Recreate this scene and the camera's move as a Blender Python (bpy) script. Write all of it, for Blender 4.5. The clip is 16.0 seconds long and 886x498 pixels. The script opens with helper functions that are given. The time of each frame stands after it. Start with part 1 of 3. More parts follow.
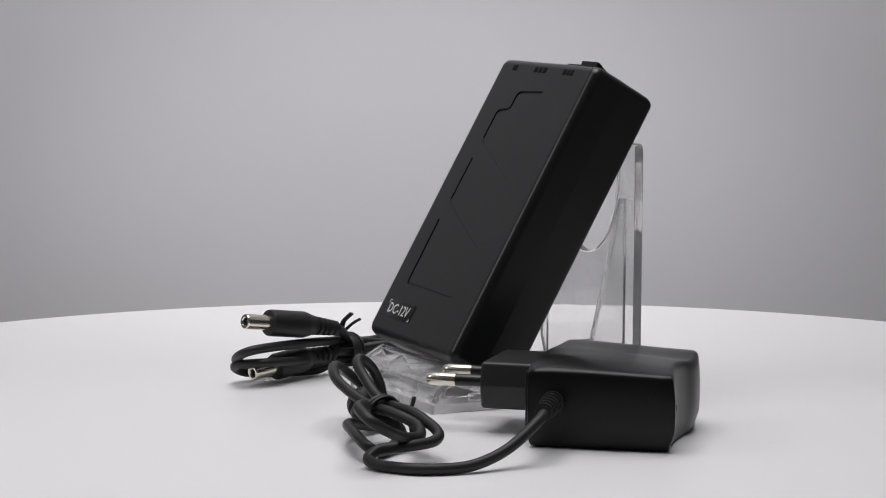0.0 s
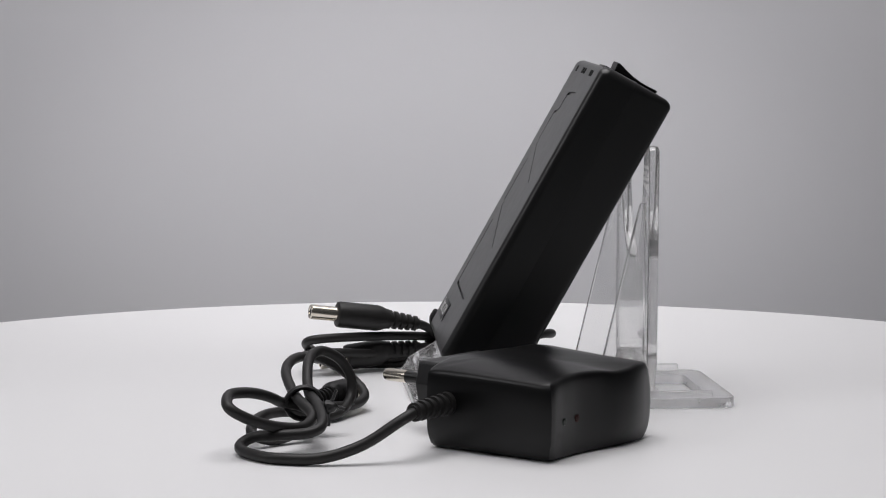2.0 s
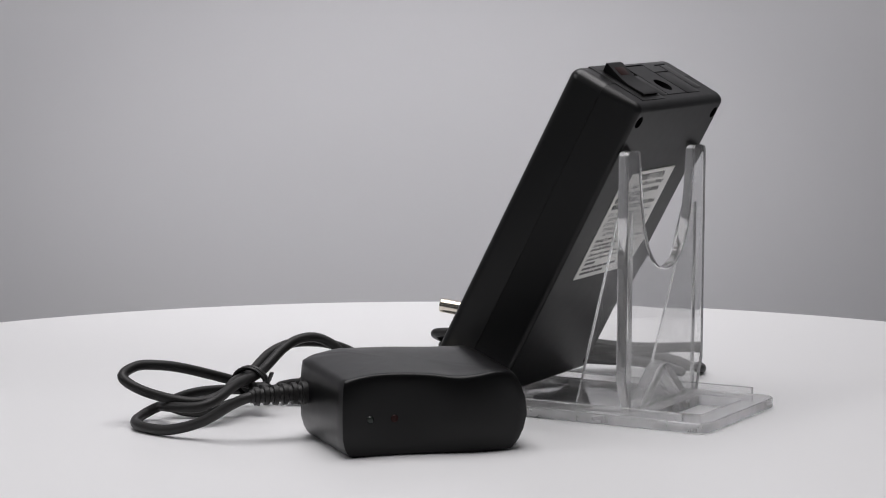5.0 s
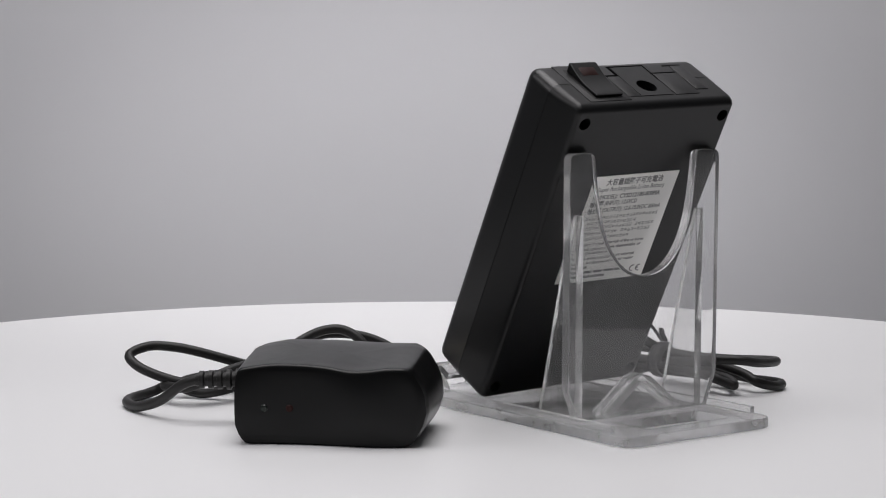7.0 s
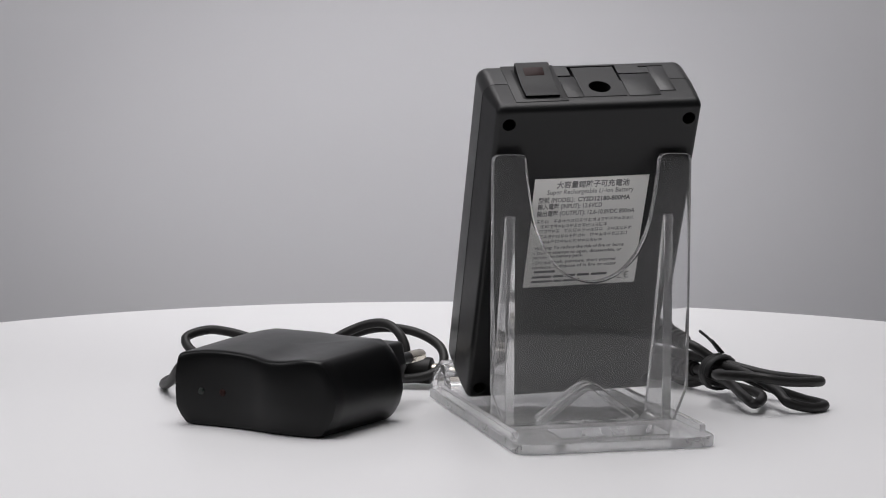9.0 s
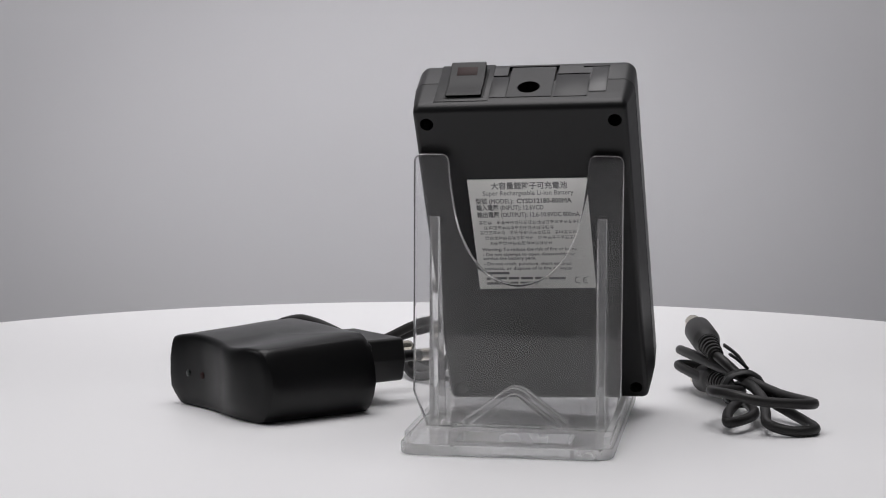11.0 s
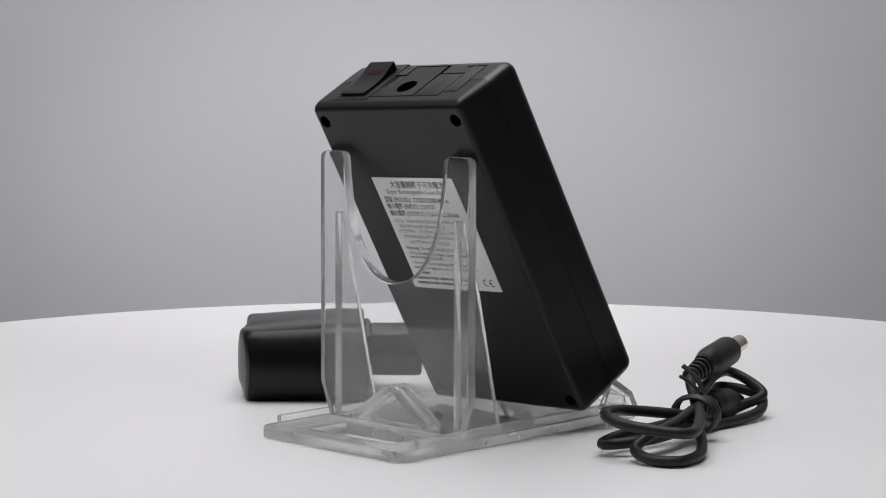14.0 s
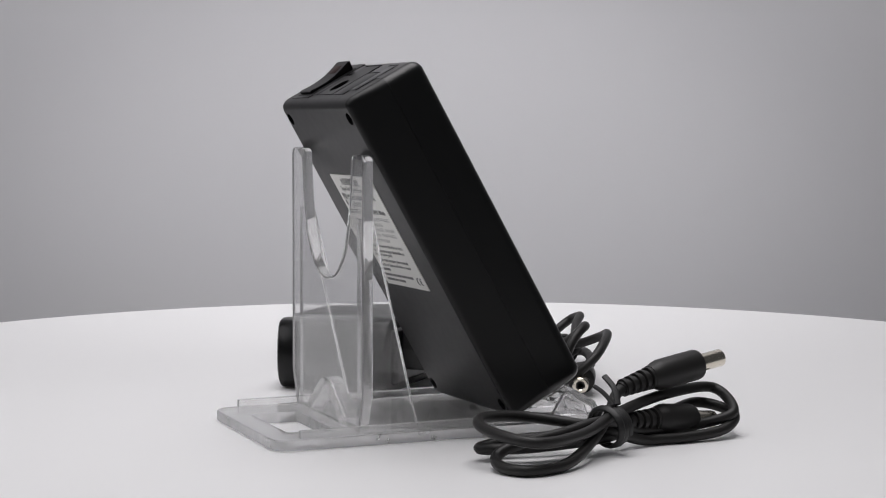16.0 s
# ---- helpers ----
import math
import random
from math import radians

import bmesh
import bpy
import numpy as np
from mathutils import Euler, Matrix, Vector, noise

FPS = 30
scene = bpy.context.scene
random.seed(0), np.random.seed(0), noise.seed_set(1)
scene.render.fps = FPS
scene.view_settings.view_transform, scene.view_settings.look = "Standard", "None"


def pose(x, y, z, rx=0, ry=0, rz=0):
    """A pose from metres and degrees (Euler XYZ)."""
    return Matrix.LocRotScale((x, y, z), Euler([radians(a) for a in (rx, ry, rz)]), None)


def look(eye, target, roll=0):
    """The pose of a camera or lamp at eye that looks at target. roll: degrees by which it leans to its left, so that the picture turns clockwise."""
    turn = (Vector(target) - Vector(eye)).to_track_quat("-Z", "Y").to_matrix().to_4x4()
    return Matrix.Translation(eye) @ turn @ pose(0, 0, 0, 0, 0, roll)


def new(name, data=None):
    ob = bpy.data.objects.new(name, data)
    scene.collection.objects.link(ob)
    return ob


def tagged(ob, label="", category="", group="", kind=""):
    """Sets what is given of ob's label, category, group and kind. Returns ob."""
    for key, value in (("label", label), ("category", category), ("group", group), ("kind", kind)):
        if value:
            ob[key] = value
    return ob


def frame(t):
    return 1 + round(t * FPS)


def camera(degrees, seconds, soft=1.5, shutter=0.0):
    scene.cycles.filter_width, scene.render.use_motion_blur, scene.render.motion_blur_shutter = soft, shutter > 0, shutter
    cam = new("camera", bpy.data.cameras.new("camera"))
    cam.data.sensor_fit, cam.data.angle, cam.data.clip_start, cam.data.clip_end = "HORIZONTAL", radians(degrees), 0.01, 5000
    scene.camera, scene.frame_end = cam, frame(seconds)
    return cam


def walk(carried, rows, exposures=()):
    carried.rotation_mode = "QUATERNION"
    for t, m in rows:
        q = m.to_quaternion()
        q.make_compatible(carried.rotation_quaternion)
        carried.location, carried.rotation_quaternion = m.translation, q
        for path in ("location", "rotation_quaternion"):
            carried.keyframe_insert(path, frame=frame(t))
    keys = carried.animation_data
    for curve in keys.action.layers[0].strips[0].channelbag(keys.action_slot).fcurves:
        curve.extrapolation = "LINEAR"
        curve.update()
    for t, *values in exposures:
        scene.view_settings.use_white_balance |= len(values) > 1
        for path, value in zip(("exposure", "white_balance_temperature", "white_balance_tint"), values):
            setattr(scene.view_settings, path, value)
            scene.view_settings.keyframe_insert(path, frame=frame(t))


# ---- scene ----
cam = camera(24.06, 16.0, soft=1.1)
EYE = (0.0, -0.66, 0.1139)
VIEW = Matrix(((0.99987, -0.00555, 0.01482, EYE[0]), (0.01528, 0.09526, -0.99533, EYE[1]), (0.00411, 0.99544, 0.09534, EYE[2]), (0, 0, 0, 1)))
walk(cam, [(0.0, VIEW), (16.0, VIEW)], exposures=[(0.0, 0.0), (16.0, 0.0)])

TURN = -11.536  # degrees a second of the turntable
DISC_R = 0.282

# ---- light ----
world = bpy.data.worlds.new("world")
scene.world = world
world.use_nodes = True
world.node_tree.nodes["Background"].inputs[0].default_value = (0.93, 0.95, 1.0, 1)
world.node_tree.nodes["Background"].inputs[1].default_value = 0.06


def area(name, eye, target, sx, sy, watts, colour=(1, 1, 1)):
    d = bpy.data.lights.new(name, "AREA")
    d.shape, d.size, d.size_y, d.energy, d.color = "RECTANGLE", sx, sy, watts, colour
    ob = new(name, d)
    ob.matrix_world = look(eye, target)
    return ob


area("softbox_lamp_top", (-0.05, 0.0, 1.05), (-0.02, -0.01, 0), 0.9, 0.8, 9.6, (1.0, 0.975, 0.99))
area("softbox_lamp_side", (-0.95, -0.25, 0.75), (0, 0, 0.05), 0.5, 0.5, 1.9, (0.99, 0.97, 1))
# added fill spot, no known source: lifts the middle of the paper
spot = bpy.data.lights.new("added_backdrop_fill", "SPOT")
spot.energy, spot.spot_size, spot.spot_blend, spot.shadow_soft_size, spot.color = 13.2, radians(42), 1.0, 0.06, (1.0, 0.975, 0.99)
new("added_backdrop_fill", spot).matrix_world = look((-0.05, -0.10, 0.90), (-0.025, 0.44, 0.02))
# second added fill, low and wide over the table, beam just clear of the disc
low = bpy.data.lights.new("added_backdrop_fill_low", "SPOT")
low.energy, low.spot_size, low.spot_blend, low.shadow_soft_size, low.color = 4.3, radians(23), 1.0, 0.02, (1.0, 0.975, 0.99)
new("added_backdrop_fill_low", low).matrix_world = look((-0.03, -0.15, 0.33), (-0.03, 0.44, 0.045)) @ Matrix.Diagonal((2.0, 1.0, 1.0, 1.0))


# ---- materials ----
def material(name, colour, rough=0.5, metal=0.0, bump=0.0, scale=400.0, vary=0.0, spec=0.5, depth=0.0002):
    """Two scales of noise in colour and roughness, fine relief."""
    m = bpy.data.materials.new(name)
    m.use_nodes = True
    nt = m.node_tree
    b = nt.nodes["Principled BSDF"]
    b.inputs["Metallic"].default_value = metal
    b.inputs["Specular IOR Level"].default_value = spec
    tc = nt.nodes.new("ShaderNodeTexCoord")
    big, fine = nt.nodes.new("ShaderNodeTexNoise"), nt.nodes.new("ShaderNodeTexNoise")
    big.inputs["Scale"].default_value, big.inputs["Detail"].default_value = scale * 0.06, 4
    fine.inputs["Scale"].default_value, fine.inputs["Detail"].default_value = scale, 3
    for n in (big, fine):
        nt.links.new(tc.outputs["Object"], n.inputs["Vector"])
    mix = nt.nodes.new("ShaderNodeMix")
    mix.data_type = "RGBA"
    lo = [c * (1 - vary) for c in colour]
    hi = [min(1, c * (1 + vary)) for c in colour]
    mix.inputs[6].default_value, mix.inputs[7].default_value = (*lo, 1), (*hi, 1)
    add = nt.nodes.new("ShaderNodeMath")
    add.operation = "MULTIPLY_ADD"
    nt.links.new(fine.outputs[0], add.inputs[0])
    add.inputs[1].default_value = 0.4
    sc = nt.nodes.new("ShaderNodeMath")
    sc.operation = "MULTIPLY"
    sc.inputs[1].default_value = 0.6
    nt.links.new(big.outputs[0], sc.inputs[0])
    nt.links.new(sc.outputs[0], add.inputs[2])
    nt.links.new(add.outputs[0], mix.inputs[0])
    nt.links.new(mix.outputs[2], b.inputs["Base Color"])
    rr = nt.nodes.new("ShaderNodeMapRange")
    rr.inputs[3].default_value, rr.inputs[4].default_value = max(0.02, rough - 0.06), min(1, rough + 0.06)
    nt.links.new(add.outputs[0], rr.inputs[0])
    nt.links.new(rr.outputs[0], b.inputs["Roughness"])
    if bump:
        bp = nt.nodes.new("ShaderNodeBump")
        bp.inputs["Strength"].default_value, bp.inputs["Distance"].default_value = bump, depth
        nt.links.new(fine.outputs[0], bp.inputs["Height"])
        nt.links.new(bp.outputs[0], b.inputs["Normal"])
    return m


def clear(name, colour, rough, ior=1.49):
    m = bpy.data.materials.new(name)
    m.use_nodes = True
    b = m.node_tree.nodes["Principled BSDF"]
    b.inputs["Base Color"].default_value = (*colour, 1)
    b.inputs["Roughness"].default_value = rough
    b.inputs["IOR"].default_value = ior
    b.inputs["Transmission Weight"].default_value = 1
    return m


def hazy(name, tint, rough, haze):
    """Clear plastic with a share of fine scattering from scuffs and cut edges."""
    m = clear(name, tint, rough)
    nt = m.node_tree
    b, out = nt.nodes["Principled BSDF"], nt.nodes["Material Output"]
    tr, df, both, mix = (nt.nodes.new(n) for n in ("ShaderNodeBsdfTranslucent", "ShaderNodeBsdfDiffuse", "ShaderNodeMixShader", "ShaderNodeMixShader"))
    tr.inputs[0].default_value = df.inputs[0].default_value = (0.92, 0.92, 0.925, 1)
    nt.links.new(tr.outputs[0], both.inputs[1])
    nt.links.new(df.outputs[0], both.inputs[2])
    no = nt.nodes.new("ShaderNodeTexNoise")
    no.inputs["Scale"].default_value, no.inputs["Detail"].default_value = 160, 5
    tc = nt.nodes.new("ShaderNodeTexCoord")
    nt.links.new(tc.outputs["Object"], no.inputs["Vector"])
    rng = nt.nodes.new("ShaderNodeMapRange")
    rng.inputs[1].default_value, rng.inputs[2].default_value = 0.3, 0.7
    rng.inputs[3].default_value, rng.inputs[4].default_value = haze * 0.88, min(1, haze * 1.12)
    nt.links.new(no.outputs[0], rng.inputs[0])
    nt.links.new(rng.outputs[0], mix.inputs[0])
    nt.links.new(b.outputs[0], mix.inputs[1])
    nt.links.new(both.outputs[0], mix.inputs[2])
    nt.links.new(mix.outputs[0], out.inputs["Surface"])
    return m


M_DISC = material("white_laminate", (0.825, 0.825, 0.83), 0.38, bump=0.05, scale=900, vary=0.012, spec=0.45)
M_PAPER = material("grey_white_paper", (0.455, 0.455, 0.469), 0.9, bump=0.08, scale=500, vary=0.02, spec=0.1)
M_CASE = material("black_abs", (0.0052, 0.0052, 0.0055), 0.33, bump=0.1, scale=3500, vary=0.12, spec=0.5, depth=0.00008)
M_CASE_BACK = material("black_abs_fine", (0.0062, 0.0062, 0.0066), 0.40, bump=0.06, scale=4200, vary=0.1, spec=0.35, depth=0.00005)
# matte black of small parts, also the painted shade round the rocker
M_DARK = material("black_part_and_gap_shade", (0.006, 0.006, 0.006), 0.7, vary=0.1)
M_SWITCH = material("black_rocker", (0.004, 0.004, 0.0043), 0.42, bump=0.03, scale=2500, vary=0.08, spec=0.26, depth=0.00005)
M_RUBBER = material("black_pvc", (0.017, 0.0163, 0.0160), 0.46, bump=0.1, scale=2600, vary=0.15, spec=0.34, depth=0.0001)
M_TIE = material("black_tie", (0.012, 0.012, 0.0125), 0.5, bump=0.1, scale=2600, vary=0.15)
M_ADAPT = material("black_adapter", (0.0045, 0.0045, 0.0048), 0.30, bump=0.1, scale=3800, vary=0.12, spec=0.27, depth=0.00006)
M_PLUG = material("black_plug_shell", (0.010, 0.010, 0.0104), 0.44, bump=0.1, scale=3800, vary=0.12, spec=0.5, depth=0.00006)
M_METAL = material("nickel", (0.74, 0.69, 0.60), 0.2, 1.0, bump=0.02, scale=1500, vary=0.06)
M_LABEL = material("silver_label", (0.80, 0.795, 0.765), 0.38, 0.6, bump=0.03, scale=2500, vary=0.04)
M_INK = material("dark_ink", (0.15, 0.15, 0.15), 0.5, vary=0.1)
M_WHITE_INK = material("white_ink", (0.72, 0.72, 0.72), 0.5, vary=0.06)
M_GREY_INK = material("black_pad_print", (0.003, 0.003, 0.003), 0.7, vary=0.1, spec=0.15)
M_ACRYL = hazy("clear_acrylic", (0.98, 0.98, 0.98), 0.02, 0.072)
M_EDGE = hazy("acrylic_cut_edge", (0.99, 0.99, 0.99), 0.06, 0.21)
M_BASE = hazy("scuffed_acrylic", (0.985, 0.985, 0.985), 0.03, 0.11)
M_SAWN = hazy("sawn_acrylic_edge", (0.95, 0.95, 0.955), 0.2, 0.28)
M_FROST = hazy("hazy_acrylic", (0.90, 0.90, 0.905), 0.03, 0.06)
M_RED = material("red_led", (0.024, 0.006, 0.005), 0.5, vary=0.1, spec=0.2)
M_GREEN = material("green_led", (0.007, 0.014, 0.010), 0.3, vary=0.1)


# ---- mesh helpers ----
def part(name, bm, mat, parent=None, label="", smooth=True, m=None, flat_faces=False):
    """Links a bmesh as one mesh object under a thing or under a part."""
    me = bpy.data.meshes.new(name)
    bm.normal_update()
    bm.to_mesh(me)
    bm.free()
    me.materials.append(mat)
    if smooth:
        me.shade_smooth()
        me.set_sharp_from_angle(angle=radians(35))
    ob = new(name, me)
    if parent is not None:
        ob.parent = parent
    if m is not None:
        ob.matrix_basis = m
    if flat_faces:
        wn = ob.modifiers.new("normals", "WEIGHTED_NORMAL")
        wn.keep_sharp, wn.weight = True, 80
    if label:
        ob["label"] = label
    return ob


def thing(name, label, category, group="", m=None):
    ob = new(name)
    ob.empty_display_size = 0.01
    if m is not None:
        ob.matrix_basis = m
    return tagged(ob, label, category, group)


def box(x0, x1, y0, y1, z0, z1, bevel=0.0, seg=2):
    bm = bmesh.new()
    bmesh.ops.create_cube(bm, size=1)
    for v in bm.verts:
        v.co = ((x0 + x1) / 2 + v.co.x * (x1 - x0), (y0 + y1) / 2 + v.co.y * (y1 - y0), (z0 + z1) / 2 + v.co.z * (z1 - z0))
    if bevel:
        bmesh.ops.bevel(bm, geom=bm.edges[:], offset=bevel, segments=seg, affect="EDGES", profile=0.5)
    return bm


def rounded(pts, radii, seg=5):
    """A closed outline with its corners rounded."""
    out, n = [], len(pts)
    for i in range(n):
        a, b, c = (Vector(pts[j % n]) for j in (i - 1, i, i + 1))
        r = radii[i] if isinstance(radii, (list, tuple)) else radii
        if r <= 0:
            out.append(b)
            continue
        u, w = (a - b).normalized(), (c - b).normalized()
        half = u.angle(w) / 2
        d = min(r / math.tan(half), (a - b).length * 0.49, (c - b).length * 0.49)
        p, q = b + u * d, b + w * d
        for k in range(seg + 1):
            s = k / seg
            out.append(p * (1 - s) ** 2 + b * 2 * s * (1 - s) + q * s ** 2)
    return out


def prism(outline, axis, lo, hi, bevel=0.0, seg=2):
    """Extrudes an outline along an axis. Axis x takes (y, z), y takes (x, z), z takes (x, y)."""
    bm = bmesh.new()

    def at(p, h):
        return {"x": (h, p[0], p[1]), "y": (p[0], h, p[1]), "z": (p[0], p[1], h)}[axis]

    f = bm.faces.new([bm.verts.new(at(p, lo)) for p in outline])
    r = bmesh.ops.extrude_face_region(bm, geom=[f])
    d = Vector(at((0, 0), hi - lo))
    bmesh.ops.translate(bm, vec=d, verts=[g for g in r["geom"] if isinstance(g, bmesh.types.BMVert)])
    bmesh.ops.recalc_face_normals(bm, faces=bm.faces[:])
    if bevel:
        caps = [e for e in bm.edges if abs(sum(fc.normal.dot(d.normalized()) for fc in e.link_faces)) > 0.6]
        bmesh.ops.bevel(bm, geom=caps, offset=bevel, segments=seg, affect="EDGES", profile=0.5)
    return bm


def ribbon(points, thick, r=0.002):
    """The outline of a bent strip of even thickness along a polyline."""
    mid = rounded(points, [0] + [r] * (len(points) - 2) + [0], 6)
    left, right = [], []
    for i, p in enumerate(mid):
        d = (mid[min(i + 1, len(mid) - 1)] - mid[max(i - 1, 0)]).normalized()
        n = Vector((-d.y, d.x)) * thick / 2
        left.append(p + n)
        right.append(p - n)
    return left + right[::-1]


def smooth_path(pts, steps=10, closed=False):
    """Catmull-Rom through the points."""
    p = [Vector(q) for q in pts]
    n = len(p)
    out = []
    for i in range(n if closed else n - 1):
        a, b, c, d = (p[j % n] if closed else p[max(0, min(n - 1, j))] for j in (i - 1, i, i + 1, i + 2))
        for k in range(steps):
            t = k / steps
            out.append(0.5 * (2 * b + (c - a) * t + (2 * a - 5 * b + 4 * c - d) * t * t + (3 * b - a - 3 * c + d) * t ** 3))
    if not closed:
        out.append(p[-1])
    return out


def tube(path, radius, sides=12, closed=False, flat=1.0):
    """A tube along a path with turn-minimising rings. radius: a number or one a point."""
    bm = bmesh.new()
    rings, n = [], len(path)
    tang = []
    for i in range(n):
        a = path[(i - 1) % n] if closed else path[max(0, i - 1)]
        b = path[(i + 1) % n] if closed else path[min(n - 1, i + 1)]
        tang.append((b - a).normalized())
    up = Vector((0, 0, 1)) if abs(tang[0].z) < 0.9 else Vector((1, 0, 0))
    side = tang[0].cross(up).normalized()
    for i in range(n):
        side = (side - tang[i] * side.dot(tang[i])).normalized()
        up = side.cross(tang[i])
        r = radius[i] if isinstance(radius, (list, tuple)) else radius
        rings.append([bm.verts.new(path[i] + side * math.cos(2 * math.pi * k / sides) * r + up * math.sin(2 * math.pi * k / sides) * r * flat) for k in range(sides)])
    for i in range(n if closed else n - 1):
        a, b = rings[i], rings[(i + 1) % n]
        for k in range(sides):
            bm.faces.new((a[k], a[(k + 1) % sides], b[(k + 1) % sides], b[k]))
    if not closed:
        bm.faces.new(rings[0][::-1])
        bm.faces.new(rings[-1])
    bmesh.ops.recalc_face_normals(bm, faces=bm.faces[:])
    return bm


def lathe(rows, sides=28):
    """A body of revolution about z from rows of (z, radius); a radius of 0 closes it."""
    bm = bmesh.new()
    rings = []
    for z, r in rows:
        if r <= 0:
            rings.append([bm.verts.new((0, 0, z))])
        else:
            rings.append([bm.verts.new((r * math.cos(2 * math.pi * k / sides), r * math.sin(2 * math.pi * k / sides), z)) for k in range(sides)])
    for a, b in zip(rings, rings[1:]):
        for k in range(sides):
            q = (k + 1) % sides
            if len(a) == 1 and len(b) > 1:
                bm.faces.new((a[0], b[q], b[k]))
            elif len(b) == 1 and len(a) > 1:
                bm.faces.new((a[k], a[q], b[0]))
            elif len(a) > 1:
                bm.faces.new((a[k], a[q], b[q], b[k]))
    bmesh.ops.recalc_face_normals(bm, faces=bm.faces[:])
    return bm


def along(p, q):
    """The pose at p whose z axis points to q."""
    p, q = Vector(p), Vector(q)
    return Matrix.Translation(p) @ (q - p).to_track_quat("Z", "Y").to_matrix().to_4x4()


def cut(bm, tools):
    """Cuts closed bmeshes out of a bmesh by an evaluated Boolean. Returns a new bmesh."""
    def temp(b, n):
        me = bpy.data.meshes.new(n)
        bmesh.ops.recalc_face_normals(b, faces=b.faces[:])
        b.to_mesh(me)
        b.free()
        return new(n, me)
    base = temp(bm, "raw")
    cutters = [temp(t, "cutter") for t in tools]
    for c in cutters:
        md = base.modifiers.new("cut", "BOOLEAN")
        md.operation, md.solver, md.object, md.use_self, md.use_hole_tolerant = "DIFFERENCE", "EXACT", c, False, True
    bpy.context.view_layer.update()
    me = bpy.data.meshes.new_from_object(base.evaluated_get(bpy.context.evaluated_depsgraph_get()))
    out = bmesh.new()
    out.from_mesh(me)
    for o in (base, *cutters):
        d = o.data
        bpy.data.objects.remove(o)
        bpy.data.meshes.remove(d)
    bpy.data.meshes.remove(me)
    return out


# ---- the setting: turntable, studio sweep ----
def build_setting():
    e = 0.003
    rows = [(-0.024, 0), (-0.024, DISC_R - 0.004), (-0.021, DISC_R), (-e, DISC_R), (-e * 0.3, DISC_R - e * 0.3), (0, DISC_R - e), (0, 0)]
    disc = thing("turntable", "round white laminate turntable disc, slowly turning", "turntable")
    part("disc", lathe(rows, 128), M_DISC, disc)
    part("foot", lathe([(-0.09, 0), (-0.09, 0.14), (-0.086, 0.144), (-0.0245, 0.144), (-0.0245, 0)], 64), M_DISC, disc)
    table = thing("studio_table", "plain white table under the turntable", "table")
    part("tabletop", box(-0.55, 0.55, -0.45, 0.30, -0.13, -0.0901, 0.003), M_DISC, table)
    for x in (-0.5, 0.5):
        for y in (-0.4, 0.10):
            part("leg", box(x - 0.025, x + 0.025, y - 0.025, y + 0.025, -0.82, -0.1302, 0.003), M_DISC, table)
    # one sheet of paper: floor, curve, back wall
    prof = [(-1.9, -0.82)]
    for k in range(25):
        a = math.pi / 2 * k / 24
        prof.append((0.14 + 0.30 * math.sin(a), -0.82 + 0.30 * (1 - math.cos(a))))
    prof.append((0.44, 1.9))
    bm = bmesh.new()
    prev = None
    for y, z in prof:
        row = [bm.verts.new((-1.7 + 3.4 * i / 8, y, z)) for i in range(9)]
        if prev:
            for i in range(8):
                bm.faces.new((prev[i], prev[i + 1], row[i + 1], row[i]))
        prev = row
    sweep = part("backdrop", bm, M_PAPER)
    md = sweep.modifiers.new("thickness", "SOLIDIFY")
    md.thickness = 0.002
    tagged(sweep, "seamless pale grey paper studio sweep behind the turntable", "backdrop", kind="structure")
    return [disc]


# ---- battery pack ----
PACK = Matrix(((-0.4578, -0.7711, 0.4425, -0.0024), (0.8884, -0.4158, 0.1945, 0.0283), (0.0340, 0.4822, 0.8754, 0.0047), (0, 0, 0, 1)))
PW, PT, PL = 0.0647, 0.0258, 0.1070
MM = 0.001


def mbox(x0, x1, y0, y1, z0, z1, bevel=0.0, seg=2):
    """A box from millimetres."""
    return box(x0 * MM, x1 * MM, y0 * MM, y1 * MM, z0 * MM, z1 * MM, bevel * MM, seg)


def shell(rings, w, h, r, seg=6):
    """A loft of rounded rectangles in x and z: rings of (y, inset) or (y, inset of the sides, inset of the ends)."""
    bm = bmesh.new()
    rows = []
    for y, inset, *upper in rings:
        a, lo, hi, rad = w / 2 - inset, (upper[0] if upper else inset), h - (upper[0] if upper else inset), max(r - inset, 0.0006)
        pts = []
        for cx, cz, start in ((a - rad, hi - rad, 0), (-a + rad, hi - rad, 90), (-a + rad, lo + rad, 180), (a - rad, lo + rad, 270)):
            for k in range(seg + 1):
                g = radians(start + 90 * k / seg)
                pts.append(bm.verts.new((cx + rad * math.cos(g), y, cz + rad * math.sin(g))))
        rows.append(pts)
    n = len(rows[0])
    for p, q in zip(rows, rows[1:]):
        for k in range(n):
            bm.faces.new((p[k], p[(k + 1) % n], q[(k + 1) % n], q[k]))
    bm.faces.new(rows[0])
    bm.faces.new(rows[-1][::-1])
    bmesh.ops.recalc_face_normals(bm, faces=bm.faces[:])
    return bm


def round_cutter(a, b, r, axis, lo, hi, n=24):
    """A closed cylinder about an axis, in millimetres."""
    return prism([((a + r * math.cos(2 * math.pi * k / n)) * MM, (b + r * math.sin(2 * math.pi * k / n)) * MM) for k in range(n)], axis, lo * MM, hi * MM)


